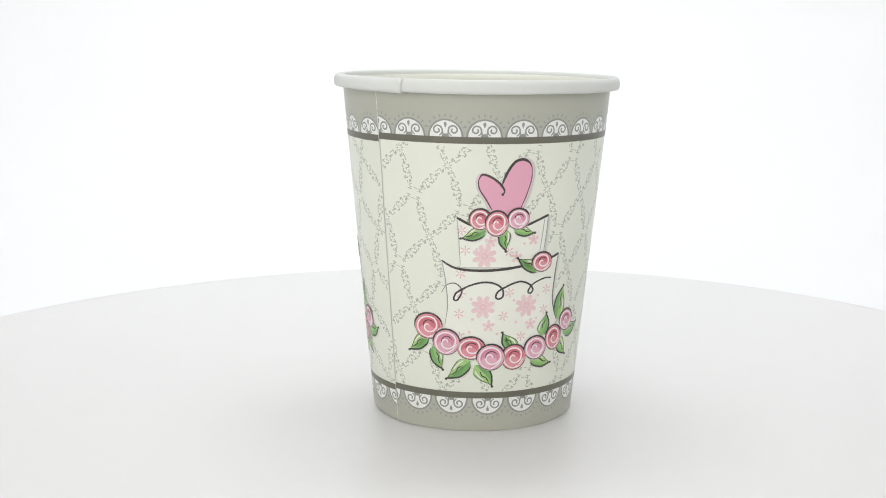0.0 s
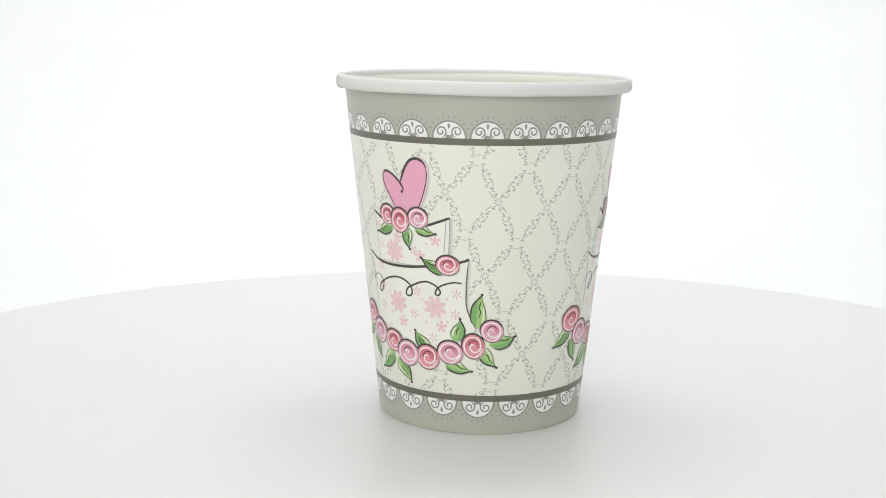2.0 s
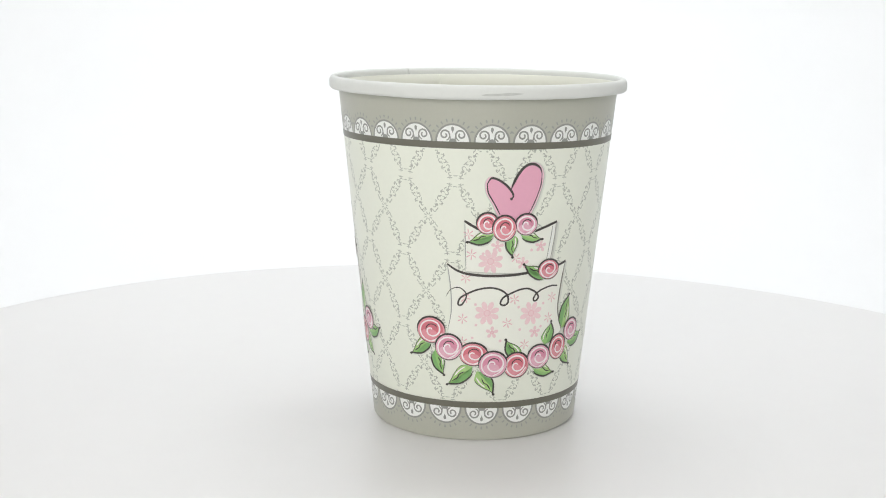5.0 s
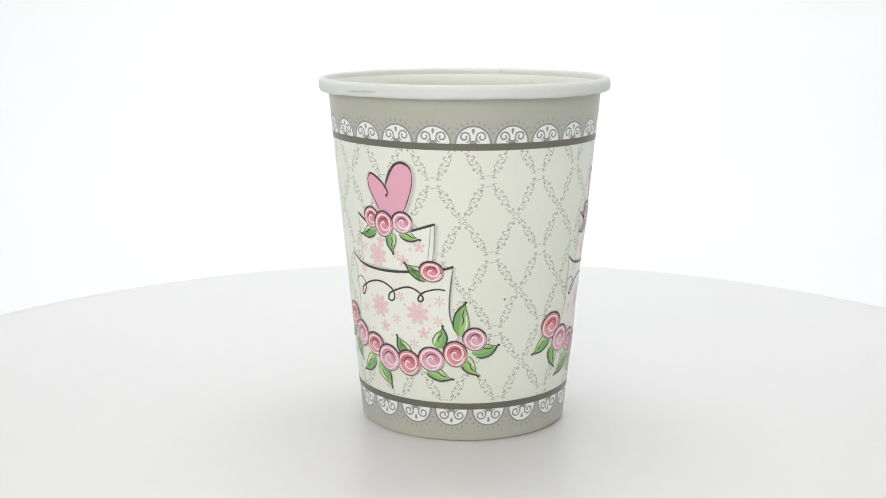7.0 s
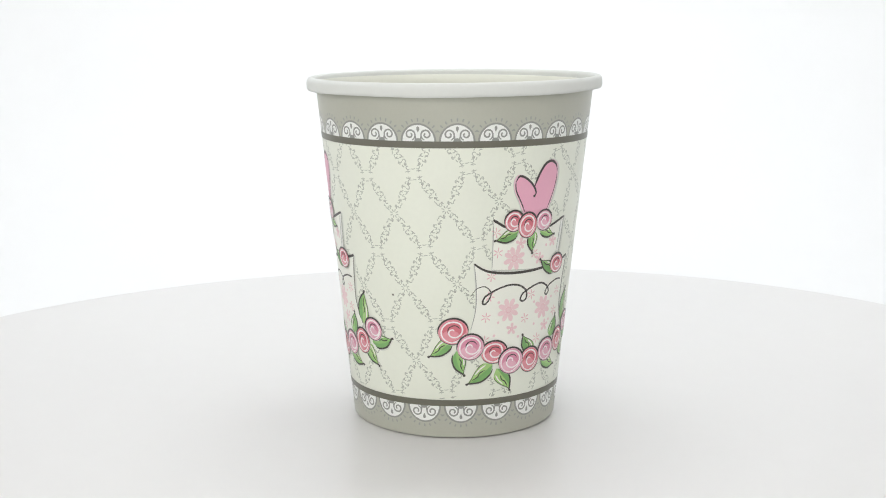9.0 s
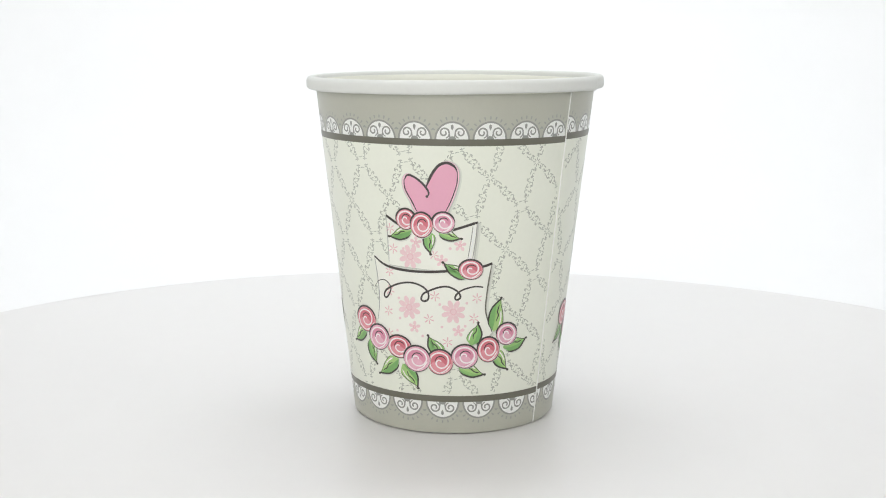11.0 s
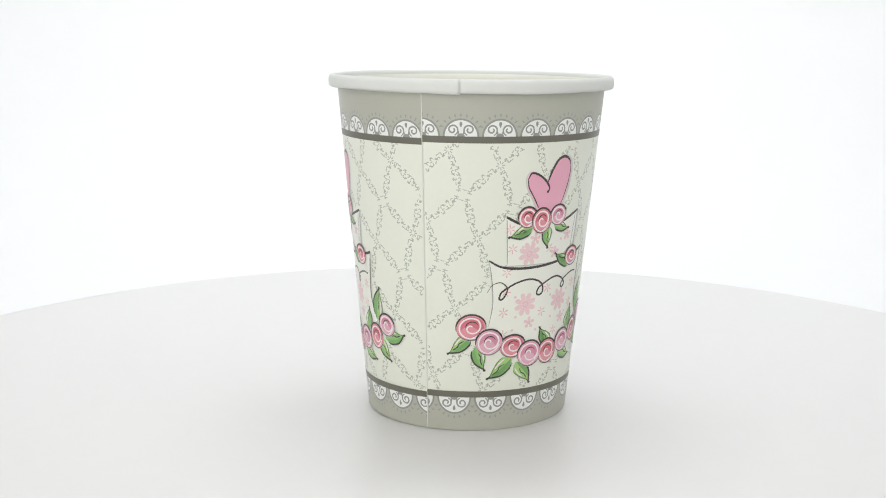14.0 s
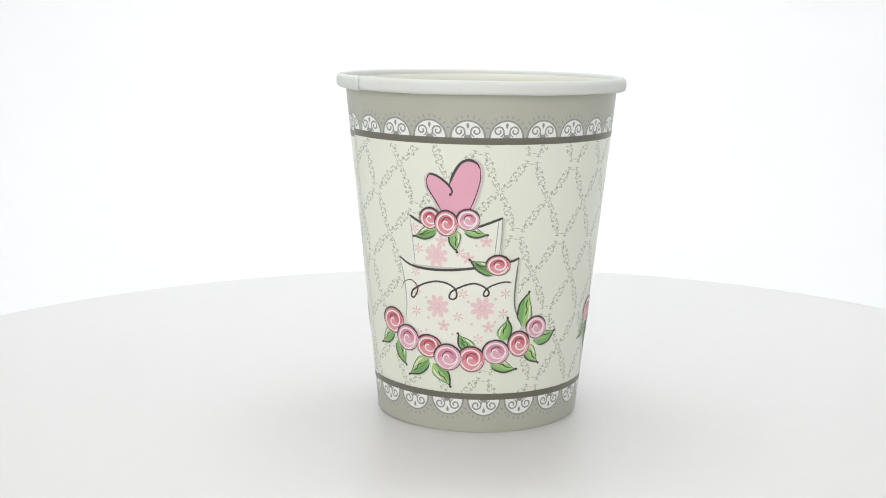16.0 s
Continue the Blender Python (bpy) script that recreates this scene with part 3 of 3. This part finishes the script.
def build_trellis(cup):
    verts, faces = [], []
    low, high = 10.6, 77.2

    def usable(x, y):
        phi, z = from_paper(x, y)
        return low + 0.3 < z < high - 0.3 and 0.4 < phi + 360.0 - seam_at(z) < 359.4

    def dab(points, width):
        """One small pen stroke on the flat paper."""
        if not all(usable(q[0], q[1]) for q in points):
            return
        n, first = len(points), len(verts)
        for i, q in enumerate(points):
            d = (points[min(i + 1, n - 1)] - points[max(i - 1, 0)]).normalized()
            w = width * 0.54 * (0.55 + 0.45 * math.sin(math.pi * (i + 0.5) / n))
            for side in (1, -1):
                phi, z = from_paper(q.x - d.y * w * side, q.y + d.x * w * side)
                verts.append(on_wall(phi, z, LEVEL * 1.0))
        for i in range(n - 1):
            a = first + 2 * i
            faces.append((a, a + 1, a + 3, a + 2))

    def curl(centre, r, a0, a1, width, n=6):
        dab([centre + r * Vector((math.cos(radians(a0 + (a1 - a0) * k / (n - 1))), math.sin(radians(a0 + (a1 - a0) * k / (n - 1))))) for k in range(n)], width)

    def dot(centre, r):
        dab([centre - Vector((r, 0)), centre - Vector((r * 0.3, 0)), centre + Vector((r * 0.3, 0)), centre + Vector((r, 0))], r * 1.7)

    def comma(centre, r, a0, sweep, width, n=9):
        """A hooked curl that tightens towards its end."""
        pts = []
        for k in range(n):
            a = radians(a0 + sweep * k / (n - 1))
            f = 1.0 - 0.55 * k / (n - 1)
            pts.append(centre + r * f * Vector((math.cos(a), math.sin(a))))
        dab(pts, width)

    def sprig(a, b, mirror):
        """One side of a lattice diamond, a chain of hooked curls, berries and leaflets from a to b."""
        d = (b - a)
        along_, span = d.normalized(), d.length
        side = Vector((-along_.y, along_.x)) * mirror
        head = math.degrees(math.atan2(along_.y, along_.x))

        def at(s, o):
            return a + along_ * span * s + side * o

        def hook(s, o, r, begin, sweep, width=0.25):
            comma(at(s, o), r, head + mirror * begin, mirror * sweep, width)

        dot(at(0.07, 0.1), 0.36)
        dab([at(0.02, -0.55), at(0.07, -0.75), at(0.12, -0.6)], 0.26)
        hook(0.19, 0.35, 0.62, 200, -250)
        hook(0.24, -0.42, 0.50, -30, -230)
        dab([at(0.17, -0.95), at(0.22, -1.15), at(0.28, -1.0)], 0.26)
        dab([at(0.27, 1.0), at(0.31, 0.75), at(0.36, 0.9)], 0.26)
        hook(0.37, 0.30, 0.52, 20, 240)
        dab([at(0.34, -0.35), at(0.39, -0.6), at(0.42, -1.05)], 0.26)
        hook(0.48, -0.45, 0.58, 160, 250)
        dab([at(0.45, 0.2), at(0.50, 0.05), at(0.54, 0.25)], 0.26)
        hook(0.55, 0.55, 0.52, -20, 250)
        dab([at(0.52, 1.15), at(0.57, 1.05), at(0.61, 1.2)], 0.24)
        dab([at(0.58, -0.95), at(0.61, -0.6), at(0.66, -0.5)], 0.26)
        dot(at(0.69, 0.05), 0.34)
        hook(0.78, -0.3, 0.52, 210, -240)
        dab([at(0.75, 0.7), at(0.80, 0.85), at(0.85, 0.65)], 0.26)
        hook(0.90, 0.40, 0.48, 150, -230)
        dot(at(0.93, -0.45), 0.24)
        hook(1.0, -0.35, 0.40, 60, 220)

    wide, tall = 13.55, 19.55
    x0, y0 = -28.7, 68.9
    for i in range(-9, 13):
        for j in range(-2, 5):
            node = Vector((x0 + wide * i, y0 - tall * j - 0.013 * wide * i))
            # paired brackets
            for v in (-1, 1):
                m = node + Vector((0, 1.35 * v))
                dab([m + Vector((-0.55, 0.1 * v)), m + Vector((-0.2, 0)), m + Vector((0.2, 0)), m + Vector((0.55, 0.1 * v))], 0.2)
                for h in (-1, 1):
                    comma(m + Vector((1.3 * h, 0.5 * v)), 0.62, 90 + 90 * h + 40 * v * h, 270 * v * h, 0.25)
                    dab([m + Vector((0.8 * h, -0.55 * v)), m + Vector((1.5 * h, -0.45 * v)), m + Vector((2.1 * h, -0.65 * v))], 0.24)
                    dab([m + Vector((1.3 * h, -0.1 * v)), m + Vector((1.4 * h, -0.5 * v)), m + Vector((1.35 * h, -0.9 * v))], 0.2)
            # crossing star
            star_at = node + Vector((wide / 2, -tall / 2))
            for k in range(8):
                a = radians(45 * k + 22)
                e = Vector((math.cos(a), math.sin(a)))
                dab([star_at + e * 0.45, star_at + e * 0.8, star_at + e * 1.2], 0.26)
            for k in range(4):
                a = radians(90 * k + 45)
                curl(star_at + 1.6 * Vector((math.cos(a), math.sin(a) * 1.2)), 0.45, 90 * k, 90 * k + 200, 0.22)
            # four sides meet at the crossing
            for h in (-1, 1):
                for v in (-1, 1):
                    end = star_at + Vector((h * wide / 2, v * tall / 2))
                    start_ = end + Vector((-h * 1.6, -v * 2.0))
                    sprig(start_, star_at + Vector((h * 0.9, v * 1.3)), h * v)
    data = bpy.data.meshes.new("trellis_print")
    data.from_pydata(verts, [], faces)
    data.materials.append(VINE)
    ob = new("trellis_print", data)
    ob.parent = cup
    return tagged(ob, "fine grey-green trellis of curling sprigs", kind="stuff")


# -- the cup itself --
LIP_JOINT = 241.9


def build_wall(cup):
    bm = bmesh.new()
    steps = 360
    heights = [0.0, 0.55, 15, 30, 45, 60, 75, 88.0, 91.2]
    outer, inner = [], []
    for z in heights:
        outer.append([bm.verts.new(on_wall(seam_at(z) + 360.0 * i / steps, z, -0.45 if z == 0.0 else 0.0, 360.0 * i / steps)) for i in range(steps + 1)])
        inner.append([bm.verts.new(on_wall(seam_at(z) + 360.0 * i / steps, z, -0.6, 180.0)) for i in range(steps + 1)])
    for grid, flip in ((outer, False), (inner, True)):
        for a, b in zip(grid, grid[1:]):
            for i in range(steps):
                q = (a[i], a[i + 1], b[i + 1], b[i])
                f = bm.faces.new(q[::-1] if flip else q)
                f.smooth = True
                f.material_index = 1 if flip else 0
    for i in range(steps):
        bm.faces.new((inner[0][i], inner[0][i + 1], outer[0][i + 1], outer[0][i])).material_index = 2
        bm.faces.new((outer[-1][i], outer[-1][i + 1], inner[-1][i + 1], inner[-1][i])).material_index = 1
    for k in range(len(heights) - 1):
        bm.faces.new((outer[k][0], outer[k + 1][0], inner[k + 1][0], inner[k][0])).material_index = 2
    part("wall", bm, [CREAM, INSIDE, PLAIN], cup, "cream coated paper wall with a lapped side seam")
    # the cut edge of the paper, showing as a fine pale line
    bm = bmesh.new()
    rows = []
    for k in range(24):
        z = 0.2 + 89.0 * k / 23
        s = seam_at(z)
        rows.append([bm.verts.new(on_wall(s - 0.02, z, 0.0, 360.0)), bm.verts.new(on_wall(s - 0.02, z, LEVEL * 14, 0.0)), bm.verts.new(on_wall(s + 0.2, z, LEVEL * 14, 0.0))])
    for a, b in zip(rows, rows[1:]):
        for i in range(2):
            bm.faces.new((a[i], a[i + 1], b[i + 1], b[i]))
    part("side_seam", bm, WHITE, cup, "pale cut edge of the lapped paper")


def build_lip(cup):
    """The rolled rim, thicker just before its lapped joint."""
    bm = bmesh.new()
    steps, around = 360, 28
    rows = []
    for i in range(steps + 1):
        u = 360.0 * i / steps
        phi = LIP_JOINT + u
        swell = 0.2 * max(0.0, (u - 338.0) / 22.0) ** 1.5
        wave = 0.04 * math.sin(radians(3 * phi + 40)) + 0.03 * math.sin(radians(7 * phi)) + 0.015 * math.sin(radians(23 * phi))
        row = []
        for k in range(around):
            a = 2 * math.pi * k / around
            c, d = math.cos(a), math.sin(a)
            r_off = 1.22 * math.copysign(abs(c) ** (0.85 if d > 0 else 0.62), c) * (1 + swell * 0.5)
            z_off = 1.75 * math.copysign(abs(d) ** (0.85 if d > 0 else 0.62), d) * (1 + (swell + wave if d < 0 else 0.0))
            z = 90.92 - 0.35 * math.cos(radians(phi - 60.0)) + z_off
            rr = (R_LIP - 1.22 + r_off) * (1 + 0.98 * (OVAL_COS * math.cos(2 * radians(phi)) + OVAL_SIN * math.sin(2 * radians(phi))))
            row.append(bm.verts.new((rr * 0.001 * math.cos(radians(phi)), rr * 0.001 * math.sin(radians(phi)), z * 0.001)))
        rows.append(row)
    for a, b in zip(rows, rows[1:]):
        for k in range(around):
            j = (k + 1) % around
            bm.faces.new((a[k], b[k], b[j], a[j])).smooth = True
    bm.faces.new(rows[0])
    bm.faces.new(rows[-1][::-1])
    bmesh.ops.recalc_face_normals(bm, faces=bm.faces)
    rim = part("rolled_rim", bm, PLAIN, cup, "rolled white paper rim with a lapped joint")
    # a faint rubbed mark on the rim's outer face
    bm = bmesh.new()
    strips = []
    for i in range(17):
        q = i / 16
        half = 0.30 * math.sin(math.pi * q) ** 0.6 * (1 + 0.25 * math.sin(11 * q)) + 0.02
        phi = radians(31.0 + 15.0 * q)
        oval = 1 + 0.98 * (OVAL_COS * math.cos(2 * phi) + OVAL_SIN * math.sin(2 * phi))
        mid = 90.55 - 0.35 * math.cos(phi - radians(60.0)) + 0.35 * (q - 0.5)
        r = (R_LIP * oval + 0.012) * 0.001
        strips.append([bm.verts.new((r * math.cos(phi), r * math.sin(phi), (mid + h * half) * 0.001)) for h in (-1, 0, 1)])
    for a, b in zip(strips, strips[1:]):
        for k in range(2):
            bm.faces.new((a[k], b[k], b[k + 1], a[k + 1])).smooth = True
    part("scuff", bm, SCUFF, rim, "faint grey rubbed mark")


def build_bottom(cup):
    bm = bmesh.new()
    rows = []
    for r, z in ((0.0, 6.0), (24.0, 6.0), (27.4, 6.2), (27.75, 7.2), (27.4, 5.4), (24.0, 5.5), (0.0, 5.5)):
        rows.append([bm.verts.new((r * 0.001 * math.cos(2 * math.pi * i / 96), r * 0.001 * math.sin(2 * math.pi * i / 96), z * 0.001)) for i in range(96)])
    for a, b in zip(rows, rows[1:]):
        for i in range(96):
            bm.faces.new((a[i], a[(i + 1) % 96], b[(i + 1) % 96], b[i]))
    bmesh.ops.remove_doubles(bm, verts=bm.verts, dist=1e-6)
    bmesh.ops.recalc_face_normals(bm, faces=bm.faces)
    part("bottom", bm, INSIDE, cup, "recessed paper bottom")


def build_cup():
    cup = new("paper_cup")
    tagged(cup, "cream paper cup printed with pink cakes and grey lace", "paper cup")
    build_wall(cup)
    build_lip(cup)
    build_bottom(cup)
    ring(78.0, 89.6, 2, GREY, "upper_band", cup, "grey printed band under the rim", 6)
    ring(76.8, 78.5, 12, LINE, "upper_line", cup, "dark taupe printed line")
    ring(0.02, 10.2, 2, GREY, "lower_band", cup, "grey printed band at the foot", 6, 0.42)
    ring(9.15, 10.85, 12, LINE, "lower_line", cup, "dark taupe printed line")
    k = 0
    while True:
        phi = TOP_FIRST + TOP_STEP * k
        if phi > seam_at(80) + 360 + 1:
            break
        scallop(cup, phi, 78.5, 1)
        k += 1
    p = Print(SPECK[0])
    p.fill(ellipse(0.0, SPECK[1], 0.32, 0.28, n=10), LINE, 2)
    p.done("print_speck", cup)
    k = 0
    while True:
        phi = LOW_FIRST + LOW_STEP * k
        if phi > seam_at(8) + 360 + 5:
            break
        scallop(cup, phi, 9.2, -1)
        k += 1
    build_trellis(cup)
    for phi, turn, lift in CAKES:
        holder = new("cake_print")
        holder.parent = cup
        tagged(holder, "printed pink cake with heart, roses and green leaves")
        build_cake(holder, phi, turn, lift)
    return cup


SPECK = (457.2, 38.6)
TOP_FIRST, TOP_STEP = 227.0, 15.33
LOW_FIRST, LOW_STEP = 220.0, 19.3
CAKES = ((281.2, 0.0, 0.0), (403.1, -2.1, 0.5), (521.2, -3.2, 0.0))  # angle, turn, lift
paper_cup = build_cup()

# ---- movement ----
RATE = 23.9953
TILT_X, TILT_Y = -0.00559, 0.00068
CUP_X, CUP_Y, CUP_TILT_X, CUP_TILT_Y = 0.00168, 0.00346, 0.00317, 0.00386


def motions():
    tilt = Matrix.Rotation(TILT_X, 4, "X") @ Matrix.Rotation(TILT_Y, 4, "Y")
    seat = Matrix.Translation((CUP_X, CUP_Y, 0.00012)) @ Matrix.Rotation(CUP_TILT_X, 4, "X") @ Matrix.Rotation(CUP_TILT_Y, 4, "Y")
    times = [0.5 * k for k in range(int(CLIP * 2) + 1)]
    turns = [(t, Matrix.Rotation(-radians(RATE * t), 4, "Z") @ tilt) for t in times]
    walk(turntable, turns)
    walk(paper_cup, [(t, m @ seat) for t, m in turns])


motions()
